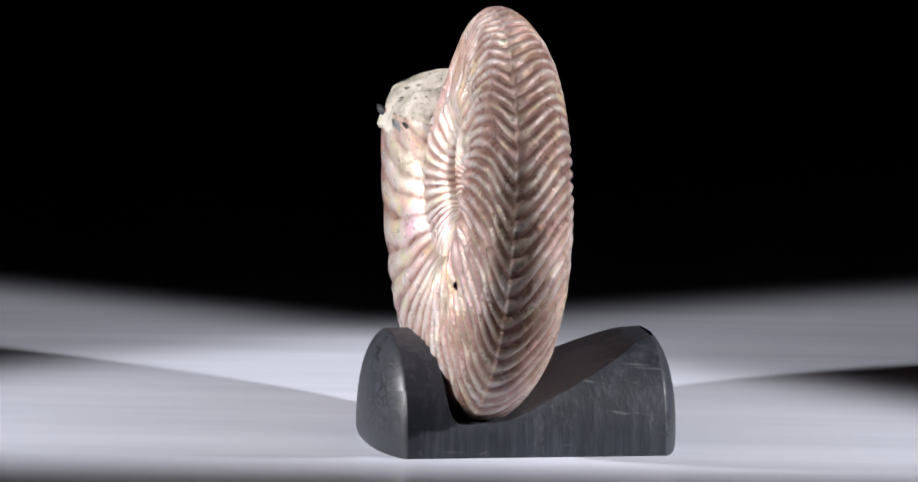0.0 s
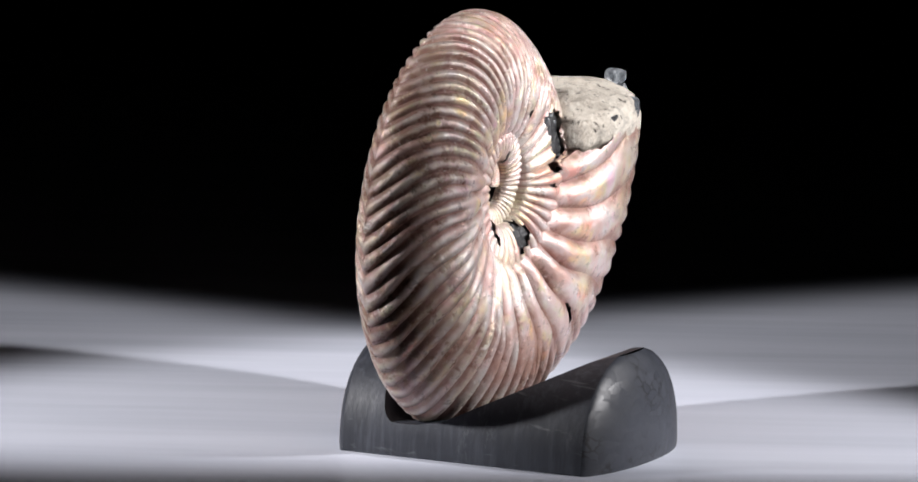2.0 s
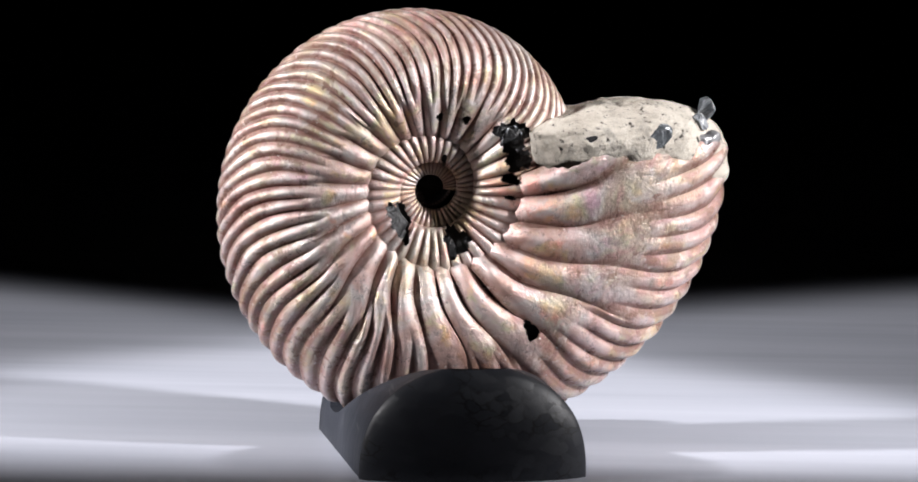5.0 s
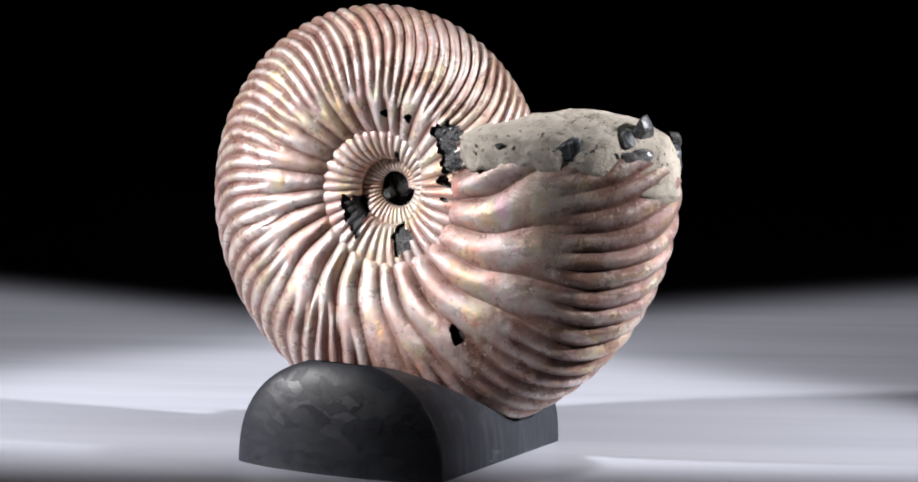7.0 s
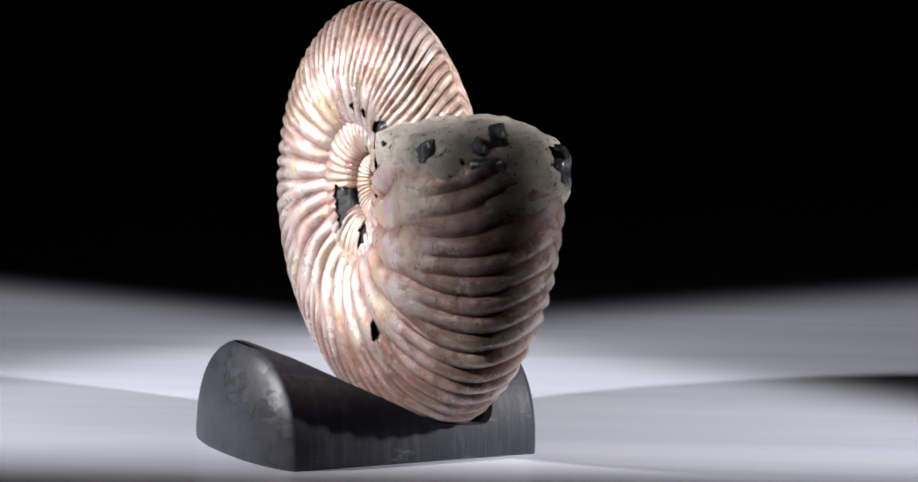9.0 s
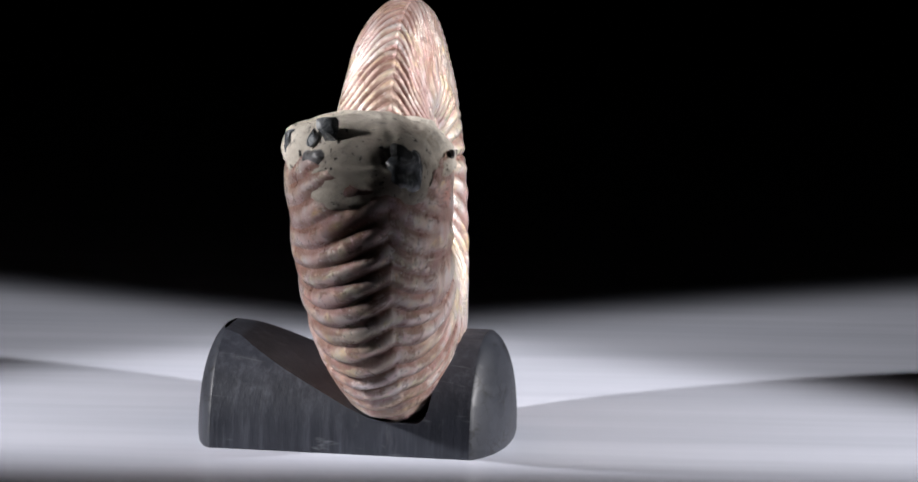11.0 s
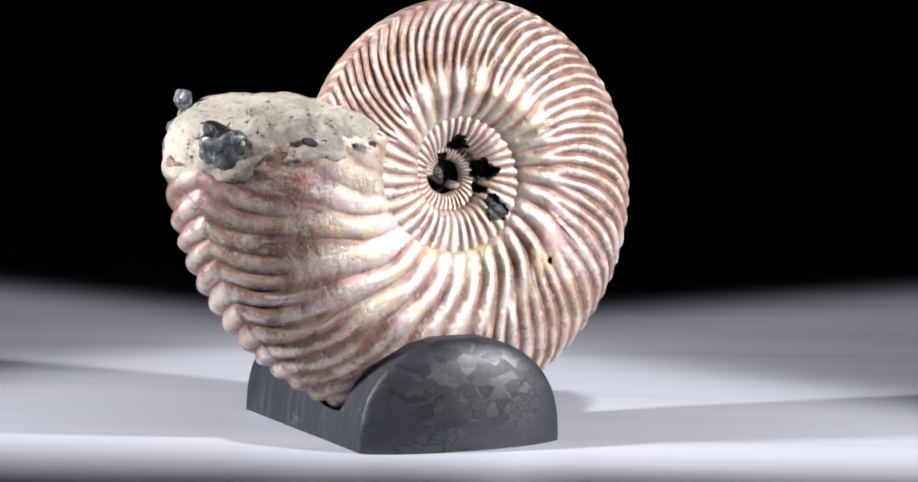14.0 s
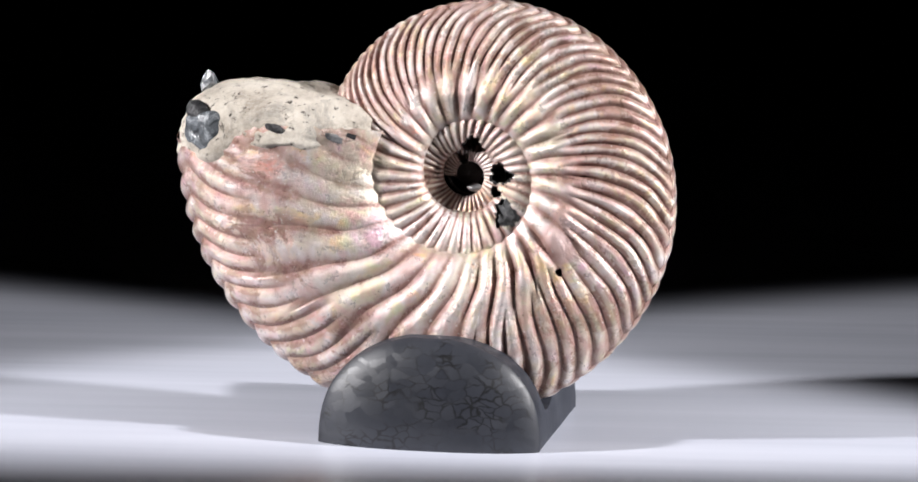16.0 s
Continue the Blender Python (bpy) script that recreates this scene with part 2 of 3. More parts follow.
def build_stand():
    n_side, n_top = 22, 26
    xs = np.unique(np.concatenate([np.linspace(-4.36, 18.7, 70), np.linspace(-2.6, 1.5, 50)]))
    turn = Matrix.Rotation(STAND_TURN, 4, "Z") @ Matrix.Scale(S / 1000, 4)
    base = new("stone_stand")
    tagged(base, "dark grey polished stone stand with a saddle-shaped notch", "stand")
    rows = []
    for x in xs:
        h = min(saddle(x), 9.98)
        zs = [0.0, 0.12] + [0.12 + (h - 0.12) * math.sin(math.pi / 2 * i / n_side) for i in range(1, n_side + 1)]
        left = [(x, -arch(z) + (0.12 if k == 0 else 0), z) for k, z in enumerate(zs)]
        top = [(x, arch(h) * (2 * j / n_top - 1), h) for j in range(1, n_top)]
        rows.append(left + top + [(a, -b, c) for a, b, c in reversed(left)])
    cols = len(rows[0])
    me = mesh_of("body", [turn @ Vector(v) for r in rows for v in r], grid_faces(len(xs), cols, flip=True), STONE)
    me.set_sharp_from_angle(angle=radians(28))
    part("body", me, base)
    for end, xe, sign in (("left", -4.36, -1), ("right", 18.7, 1)):
        h = min(saddle(xe), 9.98)
        verts, nz, ny = [], 30, 30
        for i in range(nz + 1):
            z = h * math.sin(math.pi / 2 * i / nz)
            w = arch(z)
            for j in range(ny + 1):
                u = math.sin(math.pi / 2 * (2 * j / ny - 1))
                bulge = (2.5 if sign < 0 else 2.3) * max(0.0, 1 - abs(u) ** 2.3) ** 0.72 * max(0.0, 1 - (z / 9.75) ** 2.8) ** 0.6 * (1 - 0.06 * math.exp(-z / 0.2))
                verts.append(turn @ Vector((xe + sign * bulge, w * u, z)))
        part("end_face", mesh_of("end_face", verts, grid_faces(nz + 1, ny + 1, flip=sign < 0), CRACKLE), base, "crackled rounded end of the stone")
    return base


# ---- the ammonite ----
ALPHA, LEAN = radians(7.75), radians(2.5)
NORMAL0 = Vector((math.cos(ALPHA), math.sin(ALPHA), 0))
E1 = Vector((-math.sin(ALPHA), math.cos(ALPHA), 0))
E2 = (Vector((0, 0, 1)) * math.cos(LEAN) + NORMAL0 * math.sin(LEAN)).normalized()
E3 = E1.cross(E2)
CENTRE = Vector((4.40, -1.24, 23.25))
R0, GROW, ANG0 = 27.6, 0.1100, radians(25.2)


def smoothstep(a, b, x):
    t = np.clip((x - a) / (b - a), 0, 1)
    return t * t * (3 - 2 * t)


def radius(phi):
    return R0 * np.exp(-GROW * phi) * (1 + 0.010 * smoothstep(1.8, 3.2, phi) * smoothstep(7.0, 5.4, phi) + 0.014 * smoothstep(1.3, 0.4, phi))


PROFILE_S = np.array((0.0, 0.08, 0.16, 0.26, 0.40, 0.55, 0.70, 0.82, 0.91, 0.965, 1.0))
PROFILE_R = np.array((0.345, 0.302, 0.338, 0.400, 0.500, 0.625, 0.760, 0.870, 0.945, 0.983, 1.0))
PROFILE_W = np.array((0.060, 0.160, 0.205, 0.234, 0.260, 0.264, 0.230, 0.172, 0.106, 0.050, 0.0))
BODY_W = np.array((0.060, 0.160, 0.212, 0.246, 0.273, 0.277, 0.248, 0.192, 0.127, 0.062, 0.0))


# the seam's radius along the spiral, as a share of the plain spiral's, on either side
SEAM = {1: ((0.6, 1.4, 2.2, 3.5, 4.1, 5.0, 6.1, 6.9, 8.1, 9.3), (0.83, 0.85, 0.90, 0.98, 1.04, 0.97, 0.86, 0.78, 0.90, 1.0)),
        -1: ((0.2, 1.6, 2.6, 3.6, 5.0, 6.7, 8.1, 8.8, 9.4), (0.92, 0.90, 0.96, 0.99, 0.99, 0.88, 0.87, 0.95, 1.0))}


def smooth_profile(s, values):
    out = np.zeros_like(s)
    for d in np.linspace(-0.05, 0.05, 11):
        q = np.abs(s + d)
        v = np.interp(np.where(q > 1, 2 - q, q), PROFILE_S, values)
        if values[-1] == 0.0:
            v = np.where(q > 1, -v, v)
        out += v / 11
    return out


# how far the ribs run forward from the seam to the keel: on the younger half of the whorl, and on the older half
SWEEP_S = (0.0, 0.12, 0.22, 0.30, 0.38, 0.50, 0.60, 0.70, 0.80, 0.87, 0.95, 1.0)
SWEEP_YOUNG = (-0.08, -0.05, 0.0, 0.02, 0.085, 0.17, 0.205, 0.225, 0.25, 0.285, 0.355, 0.41)
SWEEP_OLD = {1: (0, 0, 0, 0, 0, 0, 0.0, 0.015, 0.06, 0.12, 0.24, 0.33), -1: (0, 0, 0, 0.01, 0.02, 0.03, 0.05, 0.09, 0.14, 0.19, 0.27, 0.33)}


def soft_interp(x, xs, ys):
    return sum(np.interp(x + d, xs, ys) for d in (-0.05, -0.025, 0.0, 0.025, 0.05)) / 5


def rib_sweep(phi, s, side):
    young = smoothstep(4.0, 2.2, phi)
    return young * soft_interp(s, SWEEP_S, SWEEP_YOUNG) * (1.0 if side > 0 else 1.15 - 0.15 * smoothstep(0.8, 1.0, s)) + (1 - young) * soft_interp(s, SWEEP_S, SWEEP_OLD[side])


def rib_table(side):
    """Spiral angles of the grooves between the primary ribs, and how many ribs lie before each at the seam and at the keel."""
    rng = random.Random(5 + side)
    at = [-0.75, -0.45, -0.18, 0.12, 0.41, 0.70, 1.01, 1.246, 1.546, 1.79, 2.0, 2.25, 2.48] if side > 0 else [-0.70, -0.45, -0.17, 0.07, 0.31, 0.52, 0.74, 0.95, 1.22, 1.42, 1.63, 1.85]
    forks = [3, 3, 4, 3, 4, 3, 3, 3, 2, 3, 2, 2]
    while at[-1] < 24:
        step = 0.205 if at[-1] < 6.2 else 0.165
        at.append(at[-1] + step * rng.uniform(0.88, 1.12))
    forks = forks + [(2, 3, 2, 2, 3)[i % 5] for i in range(len(at) - 1 - len(forks))]
    rate = np.convolve(np.pad(np.array(forks) / np.diff(at), 3, mode="edge"), np.array((1, 2, 3, 4, 3, 2, 1)) / 16, mode="valid")
    return np.array(at), np.arange(len(at), dtype=float), np.concatenate([[0], np.cumsum(rate * np.diff(at))])


RIB_TABLE = {1: rib_table(1), -1: rib_table(-1)}


def shell_points(phi, s, side, inset=0.0, ribbed=1.0, full=False):
    """Points of the shell at spiral angles phi, at s (0 seam, 1 keel) on side +1 or -1; arrays of one shape."""
    r = radius(phi)
    grown = smoothstep(2.2, 0.2, phi)
    # the line on which the ribs meet lies a little to the far side of the crest
    q = s + side * (0.034 + 0.061 * grown) * s ** 4
    rho = smooth_profile(q, PROFILE_R)
    # the seam creeps in on the body chamber and on the second whorl
    seam = np.interp(phi, *SEAM[side])
    rho = rho - (1 - seam) * 0.302 * np.clip((0.52 - rho) / 0.2, 0, 1.15) ** 1.3
    wid = smooth_profile(q, PROFILE_W) * (1 - grown) + smooth_profile(q, BODY_W) * grown * 0.965
    wid = wid * (1 + 0.42 * smoothstep(5.4, 6.8, phi) + 0.10 * smoothstep(10.5, 13.0, phi))
    if side < 0:
        wid = wid * (1 - (0.06 + 0.13 * smoothstep(0.35, 0.55, s) * smoothstep(0.92, 0.76, s)) * smoothstep(1.8, 3.0, phi) * smoothstep(6.8, 5.6, phi))
    # the broken rim bends in against the stone
    wid = wid * (1 - 0.08 * smoothstep(3.0, 5.8, r * rho * np.sin(ANG0 - phi)) * smoothstep(1.0, 0.6, phi))
    # ribs: broad and rounded between narrow grooves, forking two or three ways halfway out
    at, stems, tips = RIB_TABLE[side]
    line = phi + rib_sweep(phi, s, side)
    line = line + 0.006 * np.sin(phi * 11 + s * 5 + side * 2 * (1 - s ** 4)) + 0.003 * np.sin(phi * 23 - s * 9)
    stem, tip = np.interp(line, at, stems), np.interp(line, RIB_TABLE[1][0], RIB_TABLE[1][2])     # the ribs of both sides meet at the keel
    own = np.abs(np.sin(np.floor(stem) * 12.9898 + side) * 43758.5453) % 1     # each rib's own strength
    own2 = np.abs(np.sin(np.floor(tip) * 7.233 + side) * 24634.6345) % 1
    one = np.abs(np.sin(np.pi * stem)) ** (0.85 if side > 0 else 1.3 - 0.4 * grown)
    two = np.abs(np.sin(np.pi * tip)) ** 0.95
    split = smoothstep(0.40, 0.58, s - 0.20 * smoothstep(2.4, 1.2, phi) + 0.14 * (own - 0.5)) * smoothstep(6.9, 6.2, phi)
    rib = one * (1 - split) + two * split
    amp = (0.026 + 0.010 * smoothstep(0.5, 0.25, s) * smoothstep(4.5, 1.5, phi) + 0.001 * smoothstep(5.8, 6.8, phi)) * (smoothstep(0.07, 0.24, s) if side > 0 else smoothstep(0.12, 0.32, s))
    amp = amp * (1 - 0.22 * s) * (1 + 0.2 * np.sin(phi * 5 + s * 4) + 0.4 * (own - 0.5) * (1 - split) + 0.5 * (own2 - 0.5) * split)
    amp = amp * ribbed * (1 - 0.45 * smoothstep(0.93, 1.0, s))
    flank = smoothstep(0.30, 0.48, s) * smoothstep(0.92, 0.72, s)
    amp = amp * (1 - 0.12 * grown * smoothstep(0.7, 0.9, s) - (0.12 + 0.28 * grown if side > 0 else 0.10 + 0.40 * grown) * flank)
    if side < 0:
        amp = 0.85 * amp * (1 - 0.65 * smoothstep(0.9, 0.4, phi) * smoothstep(0.85, 0.6, s))
        amp = amp * (1 - 0.55 * smoothstep(2.6, 1.6, phi) * smoothstep(0.42, 0.26, s)) * (1 - 0.3 * grown)
    d = (rib - 0.70) * amp - inset
    # outward in the section: mix of radial and sideways
    drho, dwid = np.gradient(rho, axis=1), np.gradient(wid, axis=1)
    length = np.sqrt(drho ** 2 + dwid ** 2) + 1e-9
    out_r, out_w = -dwid / length, drho / length
    rho2 = rho + out_r * d
    wid2 = wid + out_w * d
    ang = ANG0 - phi
    u, v, w = r * rho2 * np.cos(ang), r * rho2 * np.sin(ang), r * (wid2 * side - 0.036 * (1 - grown) * np.minimum(q, 1) ** 5) - 0.1 * smoothstep(1.5, 3.2, phi) * smoothstep(7.2, 5.4, phi)
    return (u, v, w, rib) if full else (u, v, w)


def to_world(u, v, w):
    c, a, b, n = (np.array(q) for q in (CENTRE, E1, E2, E3))
    p = c + u[..., None] * a + v[..., None] * b + w[..., None] * n
    return (p * S / 1000).reshape(-1, 3)


def end_angle(rho, level):
    """The spiral angle at which the line at rho meets the height level above the centre."""
    phi = np.zeros_like(rho)
    for _ in range(60):
        r = radius(phi) * rho
        phi = ANG0 - np.arcsin(np.clip(level / r, -1, 0.999))
    return phi


# breaks in the shell: side, place across and up from the centre, half sizes, turn, and whether the core is gone too
BREAKS = (
    (1, 0.78, 2.80, 0.20, 0.60, 0.1, False), (1, 6.45, 5.20, 1.35, 1.45, 0.4, False), (1, 6.95, 3.30, 1.05, 1.10, 0.0, False),
    (1, 6.40, 1.45, 0.80, 0.45, -0.3, True), (1, 6.35, -0.16, 0.30, 0.20, 0.0, False), (1, 0.10, 6.83, 0.30, 0.30, 0.0, False),
    (1, 2.44, 6.60, 0.34, 0.36, 0.0, False), (1, -3.12, -2.38, 0.85, 1.65, 0.35, False), (1, 1.84, -4.19, 1.05, 1.15, 0.2, False),
    (1, 8.32, -11.72, 0.55, 0.90, 0.5, False), (-1, -0.61, 2.84, 0.90, 0.70, 0.3, True), (-1, -3.12, 0.34, 1.05, 0.90, 0.2, True),
    (-1, -2.75, -1.30, 0.55, 0.40, 0.4, True), (-1, 0.38, 1.49, 0.50, 0.50, 0.0, False), (-1, -8.90, -7.95, 0.30, 0.26, 0.0, False),
    (-1, -3.88, -3.07, 0.95, 1.20, -0.5, False),
)


def broken(u, v, side, core=False):
    """True where the shell, or its core, is broken away."""
    gone = np.zeros(u.shape, bool)
    for i, (sd, bu, bv, ra, rb, turn, deep) in enumerate(BREAKS):
        if core and not deep:
            continue
        c, sn = math.cos(turn), math.sin(turn)
        x, y = ((u - bu) * c + (v - bv) * sn) / ra, (-(u - bu) * sn + (v - bv) * c) / rb
        a = np.arctan2(y, x)
        rag = 1.0 if ra > 0.8 else 0.5
        edge = 1 + 0.16 * np.sin(3 * a + i) + rag * (0.12 * np.sin(5 * a + 2.3 * i) + 0.09 * np.sin(9 * a + 4.1 * i) + 0.06 * np.sin(17 * a + i))
        gone |= (side == sd) & (x * x + y * y < (edge * (0.8 if core else 1)) ** 2)
    return gone


# height of the broken rim of the mouth above the centre, from seam to keel, on either side
MOUTH_EDGE = {1: ((0.0, 0.30, 0.42, 0.52, 0.58, 0.64, 0.72, 0.80, 0.88, 0.95, 1.0), (2.8, 3.0, 4.2, 5.3, 4.6, 4.0, 4.1, 5.0, 4.2, 2.2, 1.6)),
              -1: ((0.0, 0.30, 0.60, 0.68, 0.76, 0.90, 1.0), (4.4, 4.3, 4.2, 3.6, 1.8, 1.5, 1.6))}


def build_tube(turns_from, turns_to, rows, cols, inset=0.0, ribbed=1.0):
    """One stretch of the coiled tube, seam to seam over the keel: its points, rib heights and faces."""
    s = np.linspace(0, 1, cols)
    pieces = []
    for sg in (1, -1):
        phi = np.linspace(turns_from, turns_to, rows)[:, None] * np.ones_like(s)[None, :]
        lead = rib_sweep(phi, np.ones((rows, 1)) * s[None, :], sg)
        if turns_from > 0.5:
            phi = phi - lead
        else:
            rho = smooth_profile((s + sg * 0.095 * s ** 4)[None, :], PROFILE_R)[0]
            edge_s, edge_v = MOUTH_EDGE[sg]
            ragged = np.array([0.45 * noise.noise(Vector((a * 12 * sg, 2, 3))) + 0.30 * noise.noise(Vector((a * 37 * sg, 5, 7))) for a in s])
            ragged = ragged + np.interp(s, edge_s, edge_v)
            start = end_angle(rho, ragged)
            fade = np.exp(-(phi - turns_from) / 0.55)
            phi = phi + (start[None, :] - turns_from) * fade - lead * (1 - fade)
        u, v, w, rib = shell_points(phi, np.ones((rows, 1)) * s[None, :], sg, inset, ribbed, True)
        pieces.append((u, v, w, rib, broken(u, v, sg, inset > 0)))
    u, v, w, rib, gone = (np.concatenate([a, b[:, -2::-1]], axis=1) for a, b in zip(*pieces))
    n = u.shape[1]
    gone = gone.ravel()
    faces = [f for f in grid_faces(rows, n) if not (gone[f[0]] or gone[f[2]])]
    across = np.concatenate([s, s[-2::-1]])[None, :] * np.ones((rows, 1))
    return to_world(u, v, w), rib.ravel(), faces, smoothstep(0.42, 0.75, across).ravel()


def nacre_mesh(name, *spec):
    P, rib, faces, layer = build_tube(*spec)
    me = mesh_of(name, P, faces, NACRE)
    me.attributes.new("rib_height", "FLOAT", "POINT").data.foreach_set("value", rib.astype(np.float32))
    me.attributes.new("outer_layer", "FLOAT", "POINT").data.foreach_set("value", layer.astype(np.float32))
    return me


# crusts on the shell and its stone filling, and black patches that paint dark holes: name, label, material, spiral
# angle, place from seam to keel, side, half sizes
CRUSTS_AND_HOLES = (
    ("mineral_or_hole_patch", "flat dark grey mineral patch", "glass", 0.165, 0.660, 1, 0.055, 0.070),
    ("mineral_or_hole_patch", "ridged silvery mineral crust", "silver", 0.265, 0.880, 1, 0.060, 0.050),
    ("mineral_or_hole_patch", "glossy dark glassy mineral crust", "glass", 0.300, 0.835, -1, 0.092, 0.066),
    ("mineral_or_hole_patch", "black patch painted for a dark cavity by the glassy crust", "black", 0.235, 0.860, -1, 0.034, 0.042),
    ("mineral_or_hole_patch", "small black patch painted for a dark hole", "black", 0.200, 0.545, -1, 0.020, 0.026),
    ("mineral_or_hole_patch", "small grey mineral speck", "silver", 0.150, 0.300, -1, 0.030, 0.022),
    ("mineral_or_hole_patch", "small grey mineral speck", "black", 0.090, 0.215, -1, 0.022, 0.012),
    ("mineral_or_hole_patch", "small black patch painted for a dark hole", "black", 0.040, 0.420, 1, 0.020, 0.020),
)


def patch_mesh(name, material, phi, at, sg, dphi, ds):
    rings, spokes = 12, 44
    a = np.linspace(0, 2 * np.pi, spokes, endpoint=False)[None, :]
    f = np.linspace(0, 1, rings)[:, None]
    i = phi * 31 + at * 17
    edge = 1 + 0.15 * np.sin(2 * a + i) + 0.10 * np.sin(3 * a + 2 * i) + 0.03 * np.sin(7 * a + 3 * i) + 0.02 * np.sin(12 * a + i)
    edge = edge / (np.abs(np.cos(a)) ** 3 + np.abs(np.sin(a)) ** 3) ** 0.26
    ph, ss = phi + dphi * f * edge * np.cos(a), at + ds * f * edge * np.sin(a)
    over = ss > 1
    ss = np.where(over, 2 - ss, ss)
    r = radius(ph)
    rho = np.interp(ss, PROFILE_S, PROFILE_R)
    wid = np.interp(ss, PROFILE_S, BODY_W)
    k = 1.0 + 0.004 * np.cos(ph * 70 + ss * 9)
    low = 0.018 if sg > 0 else 0.0
    rr = (rho + 0.034 * (1 - f ** 6) - 0.020 - low) * r * k
    ang = ANG0 - ph
    P = to_world(rr * np.cos(ang), rr * np.sin(ang), (wid + 0.016 * (1 - f ** 6) - 0.012 - low * 0.8) * r * np.where(over, -sg, sg))
    return mesh_of(name, P, grid_faces(rings, spokes, wrap=True, flip=sg < 0), {"black": BLACK, "glass": GLASSY, "silver": SILVER}[material])


def lump_mesh(name, material, at, half, seed, rough, lean):
    """An angular broken lump at (across, up, out) from the centre of the coil."""
    bm = bmesh.new()
    bmesh.ops.create_icosphere(bm, subdivisions=2, radius=1.0)
    rng = random.Random(seed)
    cuts = [Vector((rng.uniform(-1, 1), rng.uniform(-1, 1), rng.uniform(-1, 1))).normalized() for _ in range(9)]
    for v in bm.verts:
        for c in cuts:
            d = v.co.dot(c) - 0.55
            if d > 0:
                v.co -= c * d
        v.co += noise.noise_vector(v.co * 2.5 + Vector((seed, 0, 0))) * 0.16 * rough
        x, y, z = v.co.x * half[0], v.co.y * half[1], v.co.z * half[2]
        v.co = (CENTRE + E1 * (at[0] + x + lean * y) + E2 * (at[1] + y) + E3 * (at[2] + z)) * (S / 1000)
    me = bpy.data.meshes.new(name)
    bm.to_mesh(me)
    bm.free()
    me.materials.append(material)
    return me


def suture_mesh(name):
    """A thin winding wall that stands in the largest break."""
    ctrl = [(5.5, 4.4), (5.9, 5.6), (6.7, 6.0), (7.3, 5.2), (6.6, 4.5), (6.1, 3.9), (6.7, 3.4), (7.4, 2.9)]
    path = []
    for i in range(len(ctrl) - 1):
        p0, p1, p2, p3 = (np.array(ctrl[min(max(j, 0), len(ctrl) - 1)]) for j in (i - 1, i, i + 1, i + 2))
        for t in np.linspace(0, 1, 9)[:-1 if i < len(ctrl) - 2 else None]:
            path.append(0.5 * (2 * p1 + (p2 - p0) * t + (2 * p0 - 5 * p1 + 4 * p2 - p3) * t * t + (3 * p1 - p0 - 3 * p2 + p3) * t ** 3))
    path = np.array(path)
    side = np.gradient(path, axis=0)
    side = np.stack([-side[:, 1], side[:, 0]], 1) / (np.linalg.norm(side, axis=1)[:, None] + 1e-9)
    rows = []
    for a, w in ((-0.16, 2.6), (-0.13, 3.75), (0.0, 3.9), (0.13, 3.75), (0.16, 2.6)):
        wob = 0.12 * np.sin(np.arange(len(path)) * 0.9)
        rows.append(np.c_[path + side * a, w + wob])
    R3 = np.stack(rows, 1)
    return mesh_of(name, to_world(R3[..., 0], R3[..., 1], R3[..., 2]), grid_faces(len(path), 5), GLASSY)


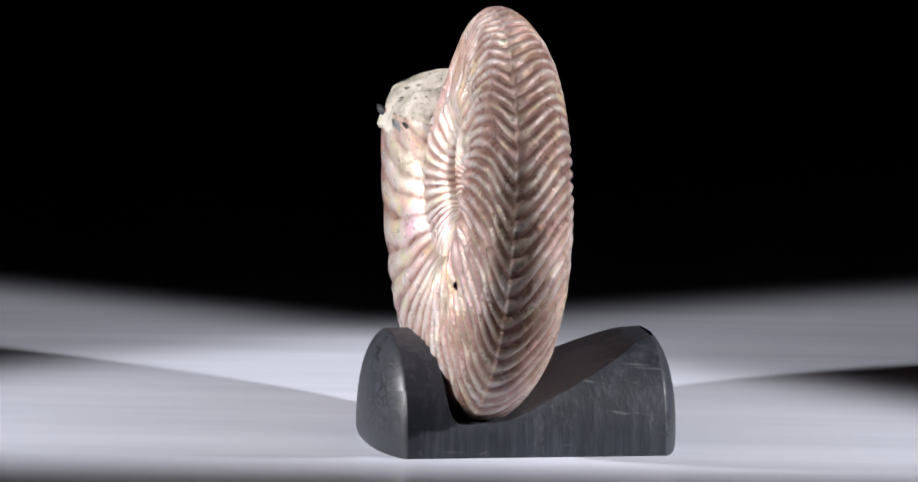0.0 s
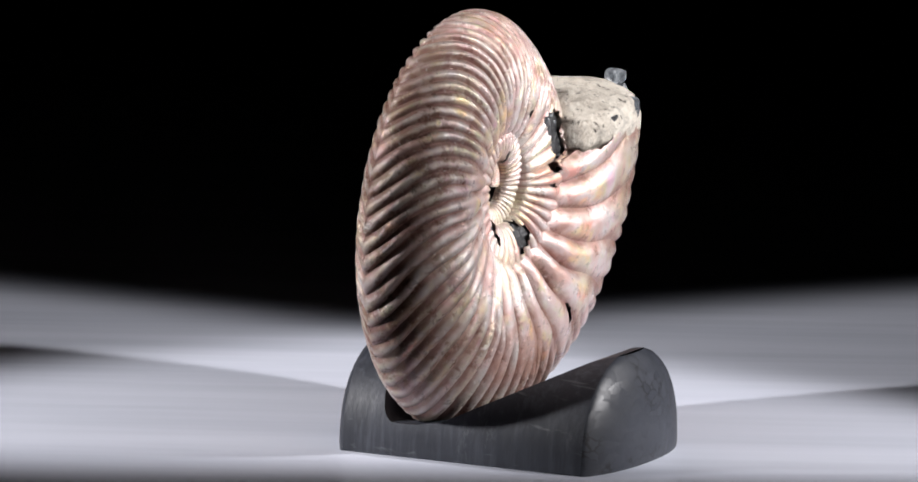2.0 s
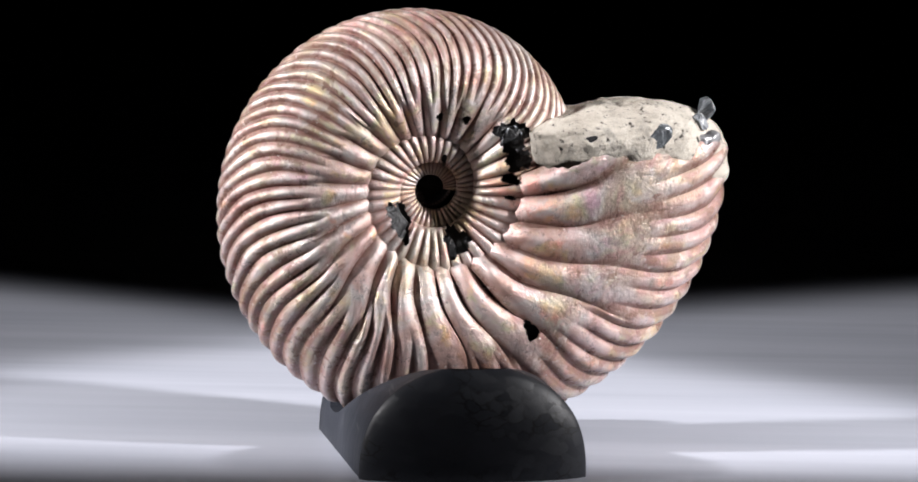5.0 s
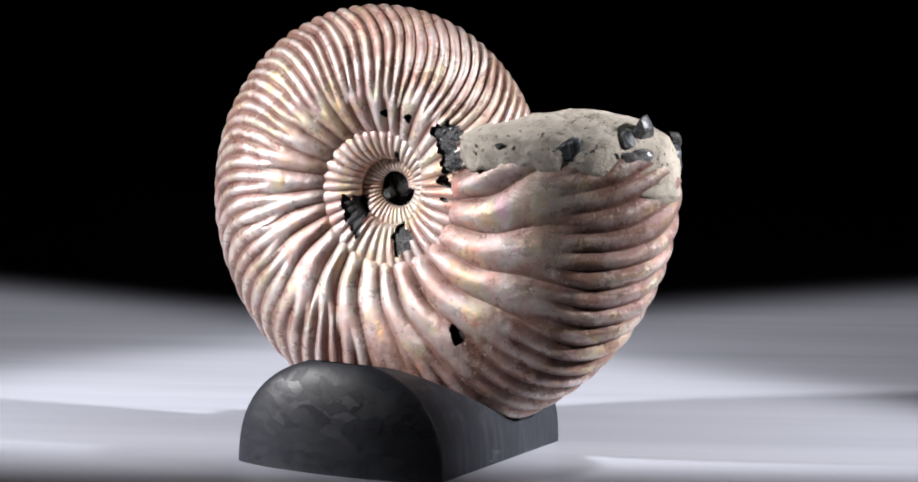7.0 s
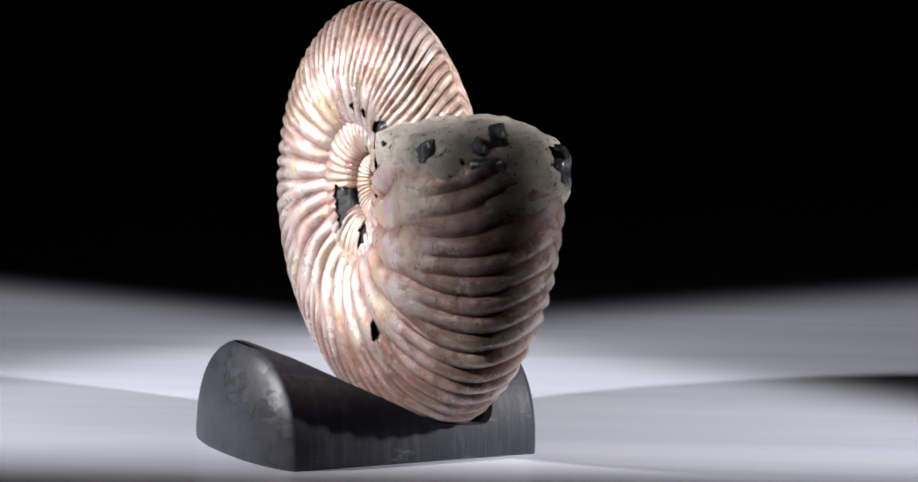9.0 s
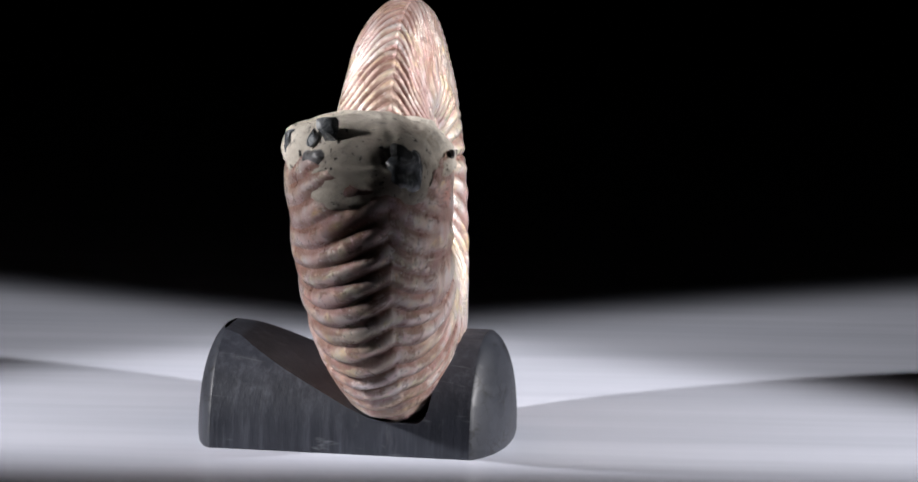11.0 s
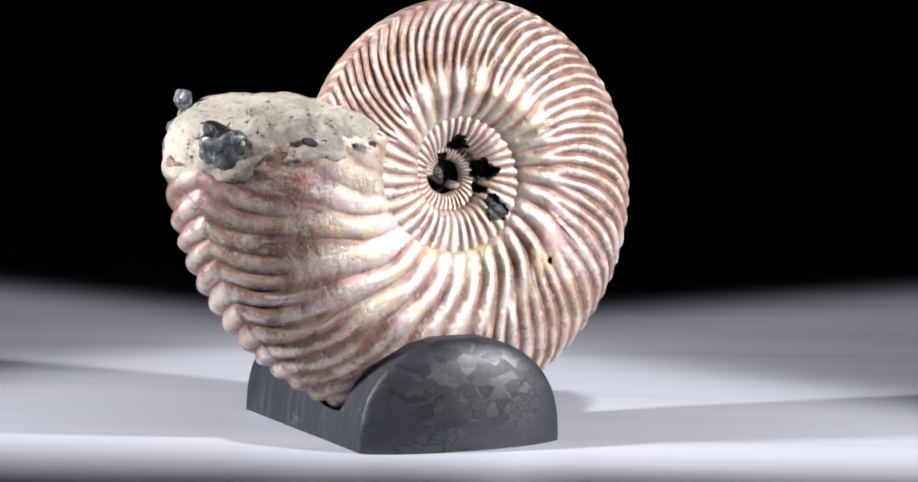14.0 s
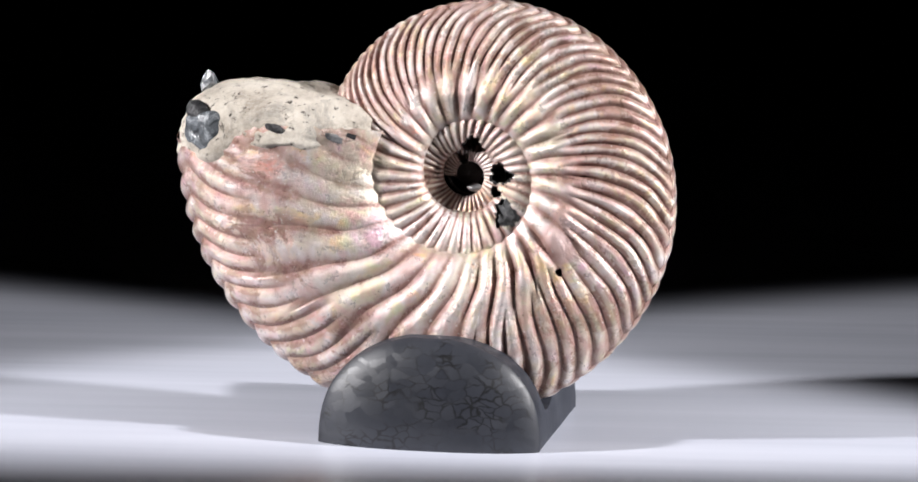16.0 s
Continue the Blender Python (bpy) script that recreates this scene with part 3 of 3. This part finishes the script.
def build_ammonite():
    base = new("ammonite")
    tagged(base, "ribbed pearly ammonite fossil with pinkish iridescent nacre", "fossil")
    whole = 2 * math.pi
    part("outer_whorl", nacre_mesh("outer_whorl", 0.12, whole + 0.35, 1700, 120), base)
    part("inner_whorl", nacre_mesh("inner_whorl", whole + 0.35, 2 * whole + 0.35, 900, 48), base, "tightly ribbed inner coil in the umbilicus")
    part("inner_whorl", nacre_mesh("inner_whorl", 2 * whole + 0.35, 3.08 * whole, 620, 30), base, "small innermost coil beside a dark hole")
    # black lining: mineral at the chips, painted darkness inside the open holes
    P, rib, faces, layer = build_tube(0.6, 2.6 * whole, 700, 26, 0.030, 0.35)
    part("mineral_and_shade_core", mesh_of("mineral_and_shade_core", P, faces, BLACK), base, "black core: mineral in the chips, added dark behind open holes")
    # stone filling of the open mouth
    cols = 60
    s1 = np.linspace(0, 1, cols)
    ring_s = np.concatenate([s1, s1[-2:0:-1]])
    ring_side = np.concatenate([np.ones(cols), -np.ones(cols - 2)])
    rho = smooth_profile(ring_s[None, :], PROFILE_R)[0]
    wid = smooth_profile(ring_s[None, :], BODY_W)[0]
    verts = []
    tilt = np.interp(ring_s, (0, 0.25, 0.5, 0.75, 0.9, 1.0), (4.9, 5.6, 6.3, 6.3, 5.6, 4.8)) / 6.6
    tilt = tilt * (1 - 0.30 * (ring_side < 0) * np.sin(np.pi * ring_s) ** 0.7)
    bare = np.where(ring_side < 0, smoothstep(0.66, 0.80, ring_s), smoothstep(0.84, 0.95, ring_s))
    under = (ring_side > 0) * smoothstep(0.34, 0.50, ring_s) * smoothstep(0.93, 0.84, ring_s)
    for lv in np.linspace(0.5, 6.6, 30):
        ph = end_angle(rho, lv * tilt)
        r, a = radius(ph), ANG0 - ph
        k = 0.880 + 0.102 * smoothstep(2.4, 4.2, lv + 2.8 * bare) + 0.012 * bare - 0.022 * under - 0.05 * smoothstep(5.2, 6.6, lv)
        rr = (0.65 + (rho - 0.65) * k) * r
        verts.append(to_world(rr * np.cos(a), rr * np.sin(a), wid * k * r * ring_side))
    rim = verts[-1]
    mean = rim.mean(axis=0)
    up, base_point, top = np.array(E2), np.array(CENTRE) * S / 1000, 7.55 * S / 1000
    for i in range(1, 26):
        f = i / 25
        flat = rim + (mean - rim) * f
        goal = top + 0.085 * ((flat - base_point) @ np.array(E1) - 15.5 * S / 1000)
        k = math.sin(math.pi / 2 * f) ** 0.62
        level = (rim - base_point) @ up * (1 - k) + goal * k
        verts.append(flat + (level - (flat - base_point) @ up)[:, None] * up)
    V = np.concatenate(verts)
    for i, v in enumerate(V):
        q = Vector(v)
        V[i] += np.array(noise.noise_vector(q * 160)) * 0.0009 + np.array(noise.noise_vector(q * 520)) * 0.0004
    part("matrix_fill", mesh_of("matrix_fill", V, grid_faces(len(verts), len(ring_s), wrap=True), MATRIX), base, "pale buff stone filling the open mouth")
    for name, label, material, phi, at, sg, dphi, ds in CRUSTS_AND_HOLES:
        part(name, patch_mesh(name, material, phi, at, sg, dphi, ds), base, label)
    # a broken crystal at the lip and a dark lump in the middle of the coil
    part("crystal", lump_mesh("crystal", GLASSY, (24.1, 7.2, 1.9), (1.15, 1.8, 1.3), 2, 0.25, 0.12), base, "small grey crystal sticking up at the lip")
    part("crystal", lump_mesh("crystal", GLASSY, (23.2, 6.3, 3.4), (0.9, 1.2, 0.8), 5, 0.3, -0.15), base, "grey broken crystal at the lip")
    part("suture_ridge", suture_mesh("suture_ridge"), base, "winding grey ridge in the broken opening")
    # black plug paints the dark of the open hole; the grey lumps are mineral
    part("mineral_and_shade_plug", lump_mesh("mineral_and_shade_plug", BLACK, (0.1, 0.1, 0.0), (1.9, 1.9, 0.45), 9, 0.5, 0.0), base, "black plug added for the dark of the open central hole")
    part("mineral_and_shade_plug", lump_mesh("mineral_and_shade_plug", BLACK, (-0.75, -0.85, 0.9), (0.7, 0.6, 0.5), 4, 0.5, 0.0), base, "grey rough mineral in the central hole")
    part("mineral_and_shade_plug", lump_mesh("mineral_and_shade_plug", SILVER, (-0.6, -1.0, -1.15), (1.0, 0.55, 0.5), 6, 0.5, 0.0), base, "grey rough mineral in the central hole")
    return base


stand = build_stand()
ammonite = build_ammonite()


def motions():
    rows = []
    for i in range(65):
        t = i / 4
        turned = np.mean([np.interp(t + d, SPIN_T, SPIN_A, -2.9 + 18.05 * (t + d), 286.6 + 18.0 * (t + d - 16)) for d in np.linspace(-0.5, 0.5, 11)])
        rows.append((t, pose(0, 0, 0, 0, 0, -turned)))
    walk(stand, rows)
    walk(ammonite, rows)


motions()
